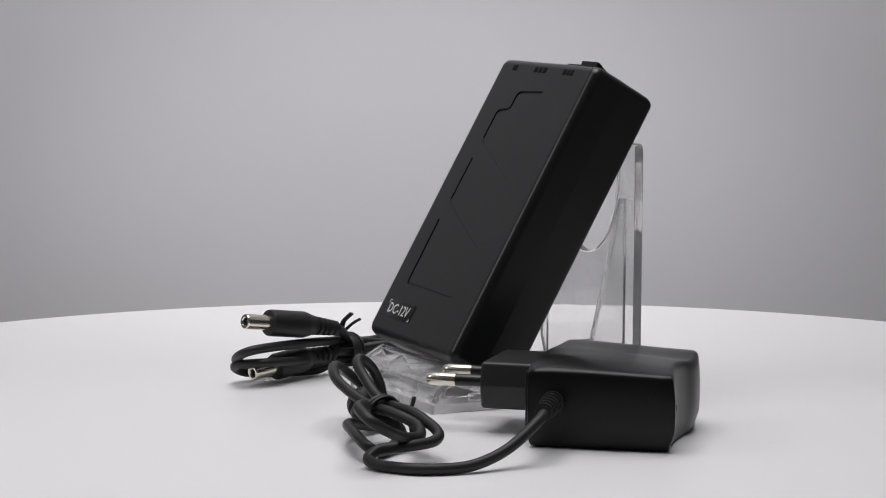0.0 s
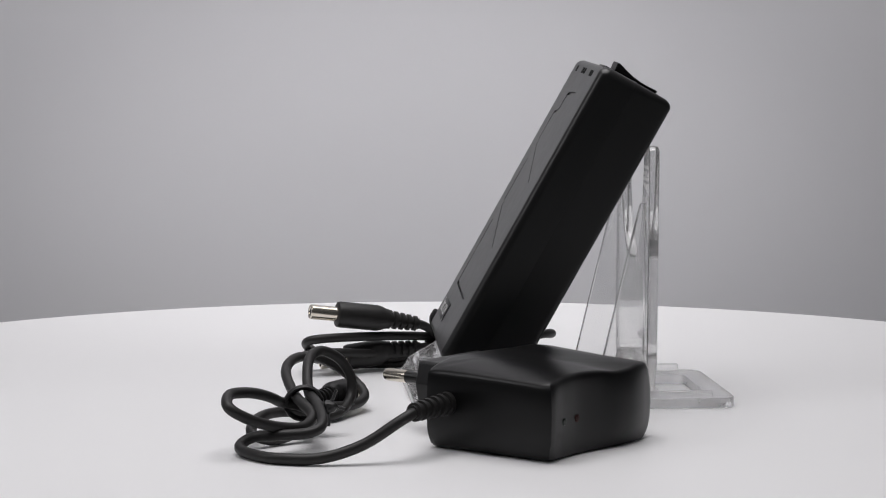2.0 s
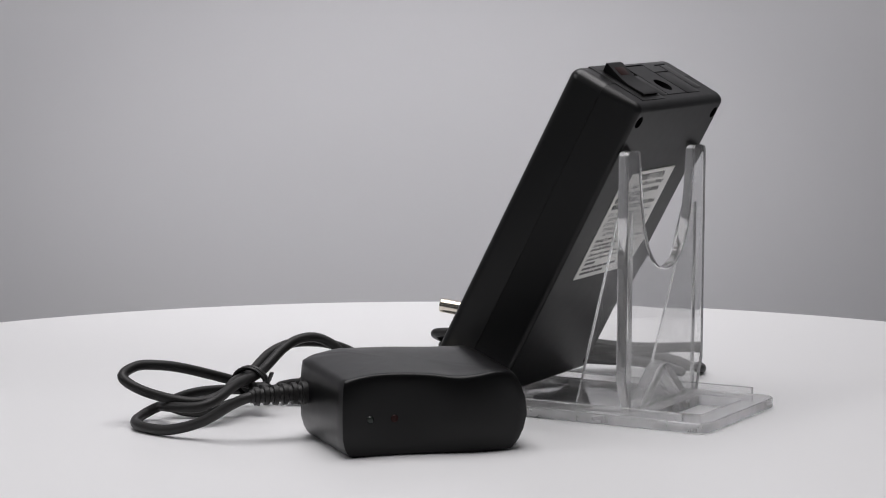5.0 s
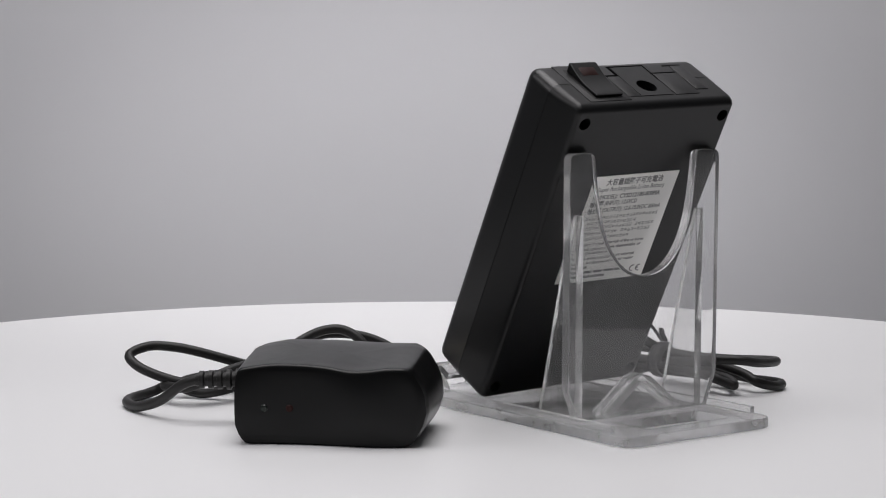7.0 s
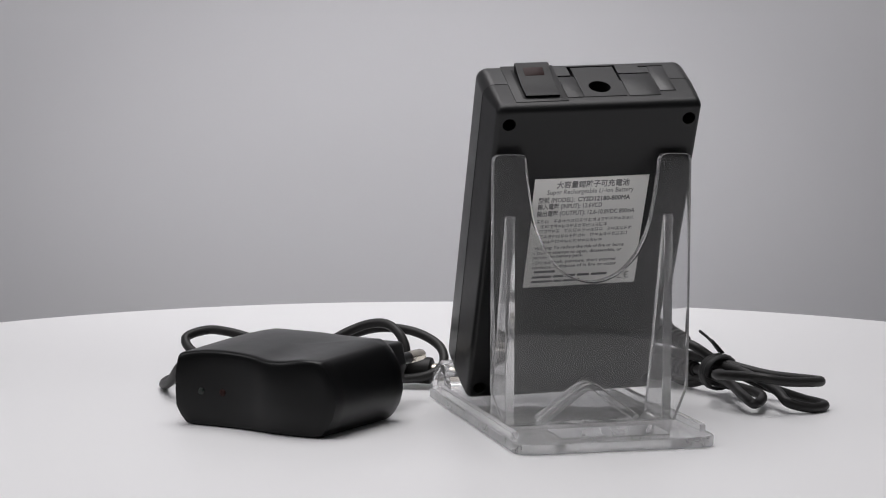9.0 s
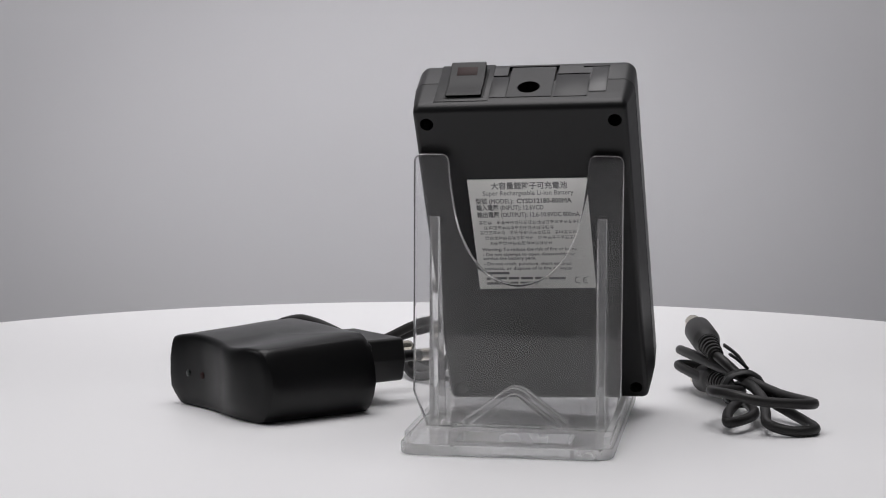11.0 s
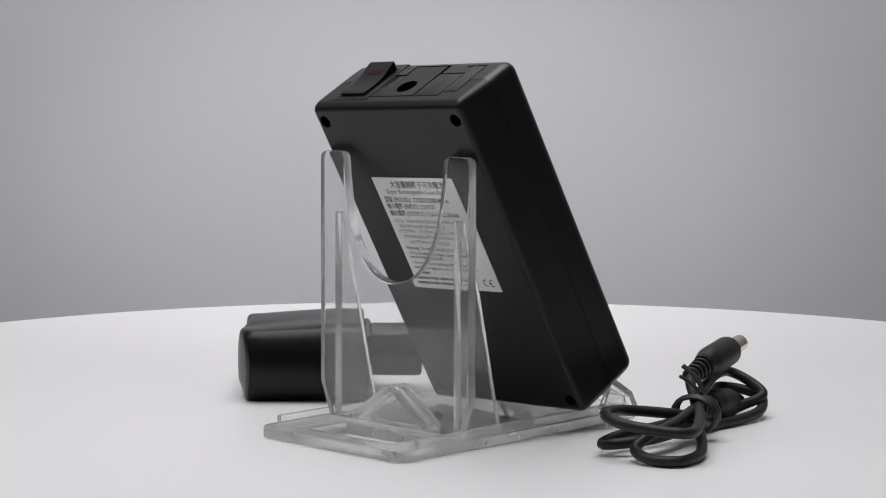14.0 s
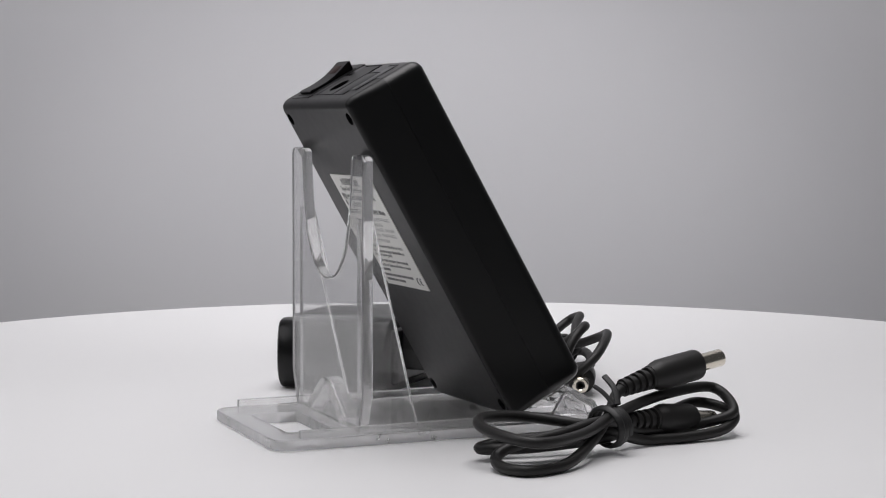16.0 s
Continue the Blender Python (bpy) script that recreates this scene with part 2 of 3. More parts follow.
def writing(name, text, size, mat, parent, m, width=None, bold=0.0):
    """Lettering as a thin mesh in the built-in font; width squeezes it to that length."""
    c = bpy.data.curves.new("lettering", "FONT")
    c.body, c.size, c.extrude, c.offset, c.resolution_u = text, size, 0.00003, bold, 2
    o = new("lettering", c)
    me = bpy.data.meshes.new_from_object(o.evaluated_get(bpy.context.evaluated_depsgraph_get()))
    bpy.data.objects.remove(o)
    bpy.data.curves.remove(c)
    if width and len(me.vertices):
        xs = [v.co.x for v in me.vertices]
        k = width / (max(xs) - min(xs))
        for v in me.vertices:
            v.co.x = (v.co.x - min(xs)) * k
    me.materials.clear()
    me.materials.append(mat)
    ob = new(name, me)
    ob.parent, ob.matrix_basis = parent, m
    return ob


def groove(points, wide, deep):
    """A cutter for a line of one or more legs on the front face, millimetres."""
    return prism(ribbon([Vector(p) * MM for p in points], wide * MM, 0.0018), "y", PT - deep * MM, PT + 0.002)


def bars(z, high, spans, parent, name="print_line"):
    """Unreadable print: plain bars of its size on the back label."""
    for x0, x1 in spans:
        part(name, mbox(x0, x1, -0.27, -0.2, z, z + high), M_INK, parent, smooth=False)


def build_pack():
    pack = thing("battery_pack", "black plastic rechargeable battery pack leaning on a clear stand", "battery pack", m=PACK)
    top, mid = PL / MM, 13.6
    jack = (2.0, 10.0, 3.3, "z", top - 9, top + 6)
    # front shell, with the incised pattern of its face
    lines = (([(-6, 94.7), (9.8, 93.9), (10.1, 87.5), (17.6, 86.4), (17.8, 75.8)], 1.05, 0.6), ([(18.6, 68.2), (18.8, 52.2)], 1.05, 0.6), ([(20.0, 44.4), (19.7, 20.0), (-14.8, 19.4)], 1.05, 0.6),
             ([(16.8, 74.6), (2, 68.6), (-14, 62.5)], 0.9, 0.12), ([(17.8, 51.0), (2, 44.6), (-14.5, 38.4)], 0.9, 0.12))
    front = shell([(mid * MM, 0.0), (PT - 0.0034, 0.0001), (PT - 0.0019, 0.0004), (PT - 0.0008, 0.0011), (PT - 0.0002, 0.0020), (PT, 0.0031)], PW, PL, 0.0036)
    cuts = [groove(*l) for l in lines]
    cuts += [round_cutter(*jack)]
    for x0, x1, y0, y1 in ((-5.0, 9.9, 21.7, 22.7), (9.05, 9.85, 5.0, 21.7), (-5.0, -4.05, 4.8, 21.7), (-9.1, -4.05, 16.45, 17.4), (9.8, 19.3, 16.95, 17.7), (17.0, 24.8, 21.05, 21.8), (-25.3, -21.8, 23.85, 24.6)):
        cuts.append(mbox(x0, x1, y0, y1, top - 1.6, top + 2))
    case = part("front_shell", cut(front, cuts), M_CASE, pack, "finely textured black front shell with incised lines", flat_faces=True)
    for x, w in ((20.5, 3.2), (5.6, 2.4), (2.7, 1.8), (-0.4, 2.6), (-13.6, 2.0), (-16.0, 1.8), (-18.4, 1.9)):
        part("printed_mark", mbox(x - w / 2, x + w / 2, PT / MM - 0.35, PT / MM + 0.08, 101.9, 104.0, 0.05), M_GREY_INK, pack)
    plate = part("nameplate", mbox(5.4, 24.8, PT / MM - 0.5, PT / MM + 0.25, 7.0, 13.4, 0.15), M_CASE_BACK, pack, "small black plate lettered DC-12V in white")
    face = Matrix(((-1, 0, 0, 0.0232), (0, 0, 1, PT + 0.00028), (0, 1, 0, 0.0086), (0, 0, 0, 1)))
    writing("lettering", "DC-12V", 0.0051, M_WHITE_INK, plate, face, 0.0152, 0.00002)
    for x0, x1, z0, z1 in ((23.5, 24.5, 12.8, 13.1), (24.2, 24.5, 11.8, 13.1), (5.7, 6.7, 7.3, 7.6), (5.7, 6.0, 7.3, 8.4)):
        part("corner_mark", mbox(x0, x1, PT / MM + 0.2, PT / MM + 0.3, z0, z1), M_WHITE_INK, plate, smooth=False)
    # back shell, drafted, with four screw wells
    back = shell([(0.0, 0.0028, 0.0024), (0.0002, 0.0022, 0.0017), (0.0006, 0.0017, 0.0010), (0.0014, 0.0013, 0.0005), (0.0026, 0.0013, 0.0001), (0.0080, 0.0006, 0.0001), (mid * MM, 0.00012)], PW, PL, 0.0034)
    wells = [round_cutter(x, z, 2.0, "y", -2, 7) for x in (-27.2, 27.4) for z in (5.0, 101.2)]
    shell_back = part("back_shell", cut(back, wells + [round_cutter(*jack)]), M_CASE_BACK, pack, "smooth black back shell", flat_faces=True)
    for x in (-27.2, 27.4):
        for z in (5.0, 101.2):
            part("screw", lathe([(0, 0), (0, 0.0017), (0.0006, 0.0016), (0.0010, 0.0010), (0.0010, 0)], 14), M_DARK, shell_back, m=Matrix.Translation((x * MM, 0.0068, z * MM)) @ Matrix.Rotation(radians(90), 4, "X"))
    # the end with switch, socket and stepped covers
    sw = part("switch_frame", mbox(-25.0, -9.2, 2.9, 23.8, top - 0.5, top + 0.08, 0.05), M_CASE_BACK, pack)
    # flat dark sheet on the frame in place of the shaded gap
    gap_shade = part("rocker_gap_shade", mbox(-22.4, -10.6, 4.4, 21.2, top + 0.05, top + 0.13), M_DARK, sw, smooth=False)
    prof = [(5.2, 0.2), (4.9, 0.9), (5.6, 1.15), (8, 1.0), (11, 1.0), (14, 1.35), (17, 2.1), (19.8, 3.0), (20.7, 2.9), (20.4, 0.2)]
    rocker = part("rocker", prism([((a) * MM, (top + b) * MM) for a, b in prof], "x", -21.7 * MM, -11.3 * MM, 0.0003), M_SWITCH, pack, "glossy black rocker switch, one end pressed", flat_faces=True)
    lens = mbox(-3, 3, -1.7, 1.7, -0.1, 0.08, 0.05)
    lens.transform(Matrix.Translation((-16.6 * MM, 16.8 * MM, (top + 2.05) * MM)) @ Matrix.Rotation(math.atan2(0.8, 3.0), 4, "X"))
    part("rocker_lens", lens, M_RED, rocker, "dull red translucent lens")
    plate2 = cut(mbox(-4.0, 9.0, 4.6, 21.6, top - 0.4, top + 0.10, 0.06), [round_cutter(*jack)])
    socket = part("socket_plate", plate2, M_CASE_BACK, pack, flat_faces=True)
    part("socket_well", lathe([(0, 0), (0, 0.0031), (0.0003, 0.0031), (0.0003, 0)], 24), M_DARK, socket, m=Matrix.Translation((2.0 * MM, 10.0 * MM, (top - 8.5) * MM)))
    part("socket_pin", lathe([(0, 0), (0, 0.0010), (0.0055, 0.0010), (0.0063, 0.0006), (0.0065, 0)], 14), M_METAL, socket, m=Matrix.Translation((2.0 * MM, 10.0 * MM, (top - 8.3) * MM)))
    part("end_step", mbox(-9.0, -4.2, 4.6, 16.4, top - 0.4, top + 0.06, 0.04), M_CASE_BACK, pack)
    part("end_step", mbox(9.7, 19.3, 4.4, 16.9, top - 0.4, top + 0.07, 0.04), M_CASE_BACK, pack)
    part("end_cover", mbox(19.7, 24.6, 6.8, 21.0, top - 0.4, top + 0.10, 0.06), M_CASE, pack)
    # printed label on the back
    label = part("label", mbox(-17.4, 17.9, -0.2, 0.05, 43.2, 82.2, 0.05), M_LABEL, pack, "silver-white printed label", smooth=False)

    def at(x, z):
        return Matrix(((1, 0, 0, x * MM), (0, 0, -1, -0.00021), (0, 1, 0, z * MM), (0, 0, 0, 1)))

    writing("print_title", "\u5927\u5bb9\u91cf\u92f0\u96e2\u5b50\u53ef\u5145\u96fb\u6c60", 0.0026, M_INK, label, at(-10.5, 78.9), 0.0225, 0.00004)
    writing("print_line", "Super Rechargeable Li-ion Battery", 0.0023, M_INK, label, at(-13.2, 76.6), 0.0268)
    writing("print_line", "\u578b\u865f (MODEL):", 0.0022, M_INK, label, at(-15.6, 73.8), 0.0112, 0.00003)
    writing("print_line", "CYSD12180-800MA", 0.0022, M_INK, label, at(-3.4, 73.8), 0.0163, 0.00006)
    writing("print_line", "\u8f38\u5165\u96fb\u58d3 (INPUT): 12.6VCD", 0.0022, M_INK, label, at(-15.6, 71.5), 0.0200, 0.00003)
    writing("print_line", "\u8f38\u51fa\u96fb\u58d3 (OUTPUT): 12.6-10.8VDC 800mA", 0.0022, M_INK, label, at(-15.6, 69.0), 0.0305, 0.00003)
    rng = random.Random(5)
    for k, z in enumerate((66.5, 64.6, 62.9, 61.0, 59.1)):
        x = -15.4 + (1.4 if k in (1, 3) else 2.6 if k == 4 else 0)
        end = (15.0, 6.5, 14.2, 13.6, 5.0)[k]
        row = bmesh.new()
        while x < end:
            w = rng.uniform(0.95, 1.2)
            if rng.random() < 0.93:
                strokes = [(0, w, h, h + 0.11) for h in rng.sample((0.0, 0.28, 0.52, 0.78, 1.02), 3)]
                strokes += [(v, v + 0.12, rng.choice((0.0, 0.3)), rng.choice((0.8, 1.15))) for v in rng.sample((0.08, 0.34, 0.6, 0.82), 2)]
                for a, b, lo, hi in strokes:
                    row.faces.new([row.verts.new(((x + q) * MM, -0.00023, (z + h) * MM)) for q, h in ((a, lo), (b, lo), (b, hi), (a, hi))])
            x += w + 0.24
        part("print_line", row, M_INK, label, smooth=False)
    for k, (z, text, w) in enumerate(((56.9, "Warning: To reduce the risk of fire or burns", 28.5), (55.1, "- Do not attempt to open, disassemble, or", 28.0), (53.7, "  service the battery pack.", 16.0),
                                      (51.7, "- Do not crush, puncture, short external", 26.5), (50.0, "  contacts, or dispose of in fire or water", 27.0))):
        writing("print_line", text, 0.0016, M_INK, label, at(-15.4, z), w * MM, 0.00002)
    bars(48.4, 0.8, ((-14.6, -8.0),), label)
    bars(46.5, 0.8, ((-15.0, -9.0), (-8.4, -5.2), (-4.6, -1.0), (-0.4, 3.4), (4.0, 9.0)), label)
    bars(44.8, 0.8, ((-15.0, -8.5), (-8.0, -5.6), (-5.0, 0.5)), label)
    for x, bar in ((12.9, 0), (15.4, 1)):
        arc = [Vector(((x + 1.1 * math.cos(radians(a))) * MM, -0.00022, (46.2 + 1.1 * math.sin(radians(a))) * MM)) for a in range(75, 290, 14)]
        part("round_mark", tube(arc, 0.00018, 6), M_INK, label)
        if bar:
            part("round_mark", mbox(x - 1.0, x - 0.1, -0.27, -0.2, 46.05, 46.35), M_INK, label, smooth=False)
    return pack


# ---- acrylic stand ----
STAND = pose(0.0024, -0.0003, 0, 0, 0, 118.9)


def acrylic(name, bm, st, mat=None, label="", axis=None, edge=None):
    """A sheet of acrylic; faces off the axis are its cut edges."""
    ob = part(name, bm, mat or M_ACRYL, st, label, flat_faces=True)
    ob.visible_shadow = False
    if axis is not None:
        ob.data.materials.append(edge or M_EDGE)
        for f in ob.data.polygons:
            f.material_index = 0 if abs(f.normal[axis]) > 0.9 else 1
    return ob


def build_stand():
    st = thing("display_stand", "clear acrylic display stand with a notched upright", "display stand", m=STAND)
    cx = 0.0223
    out = rounded([(-0.0082, 0.0215), (0.0524, 0.0215), (0.0524, -0.0822), (-0.0082, -0.0822)], [0.001, 0.001, 0.0065, 0.0065], 8)
    hole = prism(rounded([(0.0072, -0.0745), (0.0402, -0.0745), (0.0402, -0.0600), (0.0072, -0.0600)], 0.001), "z", -0.01, 0.02)
    base = acrylic("base", cut(prism(out, "z", 0.0002, 0.0034, 0.0003, 1), [hole]), st, M_BASE, axis=2, edge=M_SAWN)
    base.visible_shadow = True
    for x in (-7.6, 49.4):
        acrylic("side_rail", mbox(x, x + 1.8, -74.3, 8.0, 3.45, 5.7, 0.25), st, M_BASE, axis=0, edge=M_SAWN)
    # upright: two prongs and a U between them
    curve = smooth_path([(-0.0202, 0.0790, 0), (-0.0188, 0.0690, 0), (-0.0168, 0.0610, 0), (-0.0130, 0.0535, 0), (-0.0075, 0.0483, 0), (0, 0.0462, 0), (0.0075, 0.0483, 0), (0.0130, 0.0535, 0), (0.0168, 0.0610, 0), (0.0188, 0.0690, 0), (0.0202, 0.0790, 0)], 4)
    u = [(cx + p.x, p.y) for p in curve]
    left = rounded([(cx - 0.0202, 0.079), (cx - 0.0206, 0.0838), (cx - 0.0306, 0.0838), (cx - 0.0306, 0.060)], [0, 0.0026, 0.0026, 0], 6)[1:]
    right = rounded([(cx + 0.0305, 0.060), (cx + 0.0305, 0.0838), (cx + 0.0206, 0.0838), (cx + 0.0202, 0.079)], [0, 0.0026, 0.0026, 0], 6)[:-1]
    foot = [Vector((cx - 0.0306, 0.014)), Vector((cx - 0.0265, 0.0036)), Vector((cx + 0.0265, 0.0036)), Vector((cx + 0.0305, 0.014))]
    outline = [Vector(p) for p in u[::-1]] + left + foot + right
    acrylic("upright", prism(outline, "y", -0.0560, -0.0526, 0.0007, 2), st, label="clear upright with a U-shaped notch", axis=1)
    for x in (-0.0024, 0.0466):
        tri = rounded([(-0.0525, 0.0655), (-0.0509, 0.0655), (-0.0368, 0.0048), (-0.0368, 0.0036), (-0.0525, 0.0036)], [0, 0.0008, 0.001, 0, 0], 3)
        acrylic("gusset", prism(tri, "x", x - 0.0014, x + 0.0014, 0.0002, 1), st, axis=0)
    tent = ribbon([(0.0068, 0.0046), (0.0217, 0.0158), (0.0366, 0.0046)], 0.0023, 0.0045)
    acrylic("tent_fold", prism(tent, "y", -0.0566, -0.0486, 0.0003, 1), st, label="folded clear tab on the base", axis=1)
    web = [(0.0105, 0.0037), (0.0329, 0.0037), (0.0217, 0.0126)]
    acrylic("tent_web", prism(web, "y", -0.0500, -0.0480, 0.0002, 1), st)
    lip = ribbon([(0.0208, 0.0036), (0.0183, 0.0080), (0.0092, 0.0132), (0.0040, 0.0102)], 0.0021, 0.0012)
    acrylic("front_lip", prism(lip, "x", -0.0075, 0.0530, 0.0003, 1), st, M_FROST, "folded front lip, scuffed and hazy")
    for x in (-0.0058, 0.0105, 0.0362, 0.0513):
        g = [(0.0050, 0.0047), (0.0172, 0.0047), (0.0160, 0.0078), (0.0092, 0.0112)]
        acrylic("lip_web", prism(g, "x", x - 0.0010, x + 0.0010, 0.0002, 1), st, M_FROST)
    # uneven beads of clear glue in the joints
    rng = random.Random(11)
    for y, z, x0, x1 in ((0.0186, 0.0042, -0.006, 0.051), (0.0164, 0.0079, 0.002, 0.046), (-0.0548, 0.0042, 0.004, 0.041)):
        n = 34
        bead = [Vector((x0 + (x1 - x0) * k / n, y + rng.uniform(-0.0004, 0.0004), z)) for k in range(n + 1)]
        ob = part("glue_bead", tube(bead, [rng.uniform(0.0003, 0.0008) for k in bead], 8), M_FROST, st, "uneven clear glue bead")
        ob.visible_shadow = False
    return st


# ---- wall power adapter ----
ADAPTER = pose(0.0547, -0.0759, 0, 0, 0, 74.3)


def build_adapter():
    ad = thing("power_adapter", "black plastic wall power adapter with two round pins", "power adapter", m=ADAPTER)
    def step(u):
        k = max(0.0, min(1.0, (u - 19.0) / 17.0))
        return 1 - k * k * (3 - 2 * k)

    crest = ((-3, -1.1), (0, -0.5), (4, 0.1), (8, 0.5), (16, 0.5), (24, 0.1), (31, -0.7), (37, -0.4), (42, 0.2), (48, 0.0), (53, -0.6))
    dish = ((-3, 3.6), (1, 2.7), (5, 1.6), (9, 0.9), (14, 0.4), (19, 0.6), (25, 1.5), (31, 3.0), (37, 3.4), (43, 2.5), (48, 0.9), (53, -0.8))

    def wave_at(table, u):
        """Even interpolation in a short table along the side with the lights."""
        k = next((i for i in range(len(table) - 1) if u <= table[i + 1][0]), len(table) - 2)
        (a, p), (b, q) = table[k], table[k + 1]
        f = max(0.0, min(1.0, (u - a) / (b - a)))
        m0 = (q - table[k - 1][1]) / (b - table[k - 1][0]) if k else (q - p) / (b - a)
        m1 = (table[k + 2][1] - p) / (table[k + 2][0] - a) if k + 2 < len(table) else (q - p) / (b - a)
        h = b - a
        return (2 * f ** 3 - 3 * f * f + 1) * p + (f ** 3 - 2 * f * f + f) * h * m0 + (3 * f * f - 2 * f ** 3) * q + (f ** 3 - f * f) * h * m1

    def ring(z, swell, inset, wave):
        """One level of the body: a hollowed side with the lights, a fuller top over it."""
        q = 1 - min(1.0, abs(z - 11.0) / 11.6) ** 2
        end = 47.6 + 5.9 * q if z < 11 else 48.9 + 4.6 * q
        u0, u1, d0, d1 = -2.6 * swell + inset, end - inset, inset, 39.6 - inset
        pts = []
        for a, b, n in (((u0, d0), (u1, d0), 34), ((u1, d0), (u1, d1), 16), ((u1, d1), (u0, d1), 34), ((u0, d1), (u0, d0), 16)):
            for k in range(n):
                pts.append((a[0] + (b[0] - a[0]) * k / n, a[1] + (b[1] - a[1]) * k / n))
        out = []
        for u, d in pts:
            u -= 3.3 * d / 39.6 * max(0.0, min(1.0, (u1 - u) / (u1 - u0)))  # the cord's side runs out of square
            near = max(0.0, 1 - (d - d0) / 26)
            far = max(0.0, min(1.0, (d - 3) / 30))
            hump = 2.5 * min(1.0, max(0.0, (u + 4) / 10)) ** 0.7 * (0.8 + 0.2 * step(u)) * max(0.0, min(1.0, (50 - u) / 5))
            bulge = wave_at(dish, u)
            for cu, cd, reach, most in ((u0, d0, 1.8, 0.3), (u0 - 3.3 * d1 / 39.6, d1, 2.6, 0.55), (u1, d0, 2.2, 0.5), (u1, d1, 2.6, 0.55)):
                du, dd = abs(u - cu), abs(d - cd)
                if du < reach and dd < reach:
                    k = most * (1 - max(du, dd) / reach) ** 1.3
                    u += k if cu < 20 else -k
                    d += k if cd == d0 else -k
            out.append((u * MM, (d - max(swell, 0.5) * bulge * near) * MM, (z + wave * (hump * far + wave_at(crest, u) * (1 - far))) * MM))
        return out

    levels = ((0.2, 0.0, 1.0, 0), (0.5, 0.12, 0.4, 0), (1.4, 0.34, 0.1, 0), (3.2, 0.66, 0, 0), (6, 0.95, 0, 0), (10, 1.0, 0, 0), (15, 1.0, 0, 0.1), (18.5, 0.93, 0, 0.5), (20.8, 0.85, 0, 0.8), (22.0, 0.81, 0.12, 0.95), (22.6, 0.79, 0.4, 1), (22.95, 0.78, 0.9, 1), (23.05, 0.76, 1.6, 1), (23.1, 0.7, 3.5, 1), (23.2, 0.4, 8.0, 1), (23.25, 0.2, 13, 1), (23.25, 0.0, 19, 1))
    bm = bmesh.new()
    rows = [[bm.verts.new(p) for p in ring(*l)] for l in levels]
    n = len(rows[0])
    for p, q in zip(rows, rows[1:]):
        for k in range(n):
            bm.faces.new((p[k], p[(k + 1) % n], q[(k + 1) % n], q[k]))
    bm.faces.new(rows[0][::-1])
    bm.faces.new(rows[-1])
    bmesh.ops.recalc_face_normals(bm, faces=bm.faces[:])
    body = part("body", bm, M_ADAPT, ad)
    part("collar", mbox(1.5, 47.2, 39.2, 41.8, 3.0, 21.6, 1.2, 3), M_ADAPT, ad, flat_faces=True)
    hs = rounded([(13.0 * MM, 7.6 * MM), (41.2 * MM, 7.6 * MM), (42.8 * MM, 14.8 * MM), (41.2 * MM, 21.6 * MM), (13.0 * MM, 21.6 * MM), (11.4 * MM, 14.8 * MM)], 0.0014, 4)
    part("plug_housing", prism(hs, "y", 0.0416, 0.0582, 0.0012, 3), M_PLUG, ad, flat_faces=True)
    for u in (19.6, 37.2):
        p = part("pin", lathe([(0.0, 0), (0.0, 0.0020), (0.0074, 0.0020), (0.0086, 0.0017), (0.0093, 0.0010), (0.0095, 0)], 20), M_METAL, ad, "nickel-plated round pin", m=Matrix.Translation((u * MM, 0.0676, 14.8 * MM)) @ Matrix.Rotation(radians(-90), 4, "X"))
        part("sleeve", lathe([(-0.0105, 0), (-0.0105, 0.0019), (0.0, 0.00185), (0.0, 0)], 20), M_CASE, p)
    for u, m, n in ((6.0, M_GREEN, "small dark green indicator"), (13.3, M_RED, "small dark red indicator")):
        part("indicator_light", lathe([(-0.001, 0), (-0.001, 0.0011), (0.0002, 0.0011), (0.0005, 0.0008), (0.0006, 0)], 16), m, body, n, m=Matrix.Translation((u * MM, -wave_at(dish, u) * MM + 0.0001, 10.8 * MM)) @ Matrix.Rotation(radians(90), 4, "X"))
    return ad


# ---- cords and their plugs ----
def ribbed(p, q, r0, r1, n):
    """A ribbed strain relief from p to q, metres."""
    d = (Vector(q) - Vector(p)).length
    rows = [(0, 0), (0, r0)]
    for k in range(n):
        a = d * (k + 0.15) / n
        r = r0 + (r1 - r0) * k / n
        rows += [(a, r), (a + d * 0.45 / n, r), (a + d * 0.5 / n, r * 0.74), (a + d * 0.85 / n, r * 0.72)]
    rows += [(d, r1 * 0.8), (d, 0)]
    bm = lathe(rows, 18)
    bm.transform(along(p, q))
    return bm


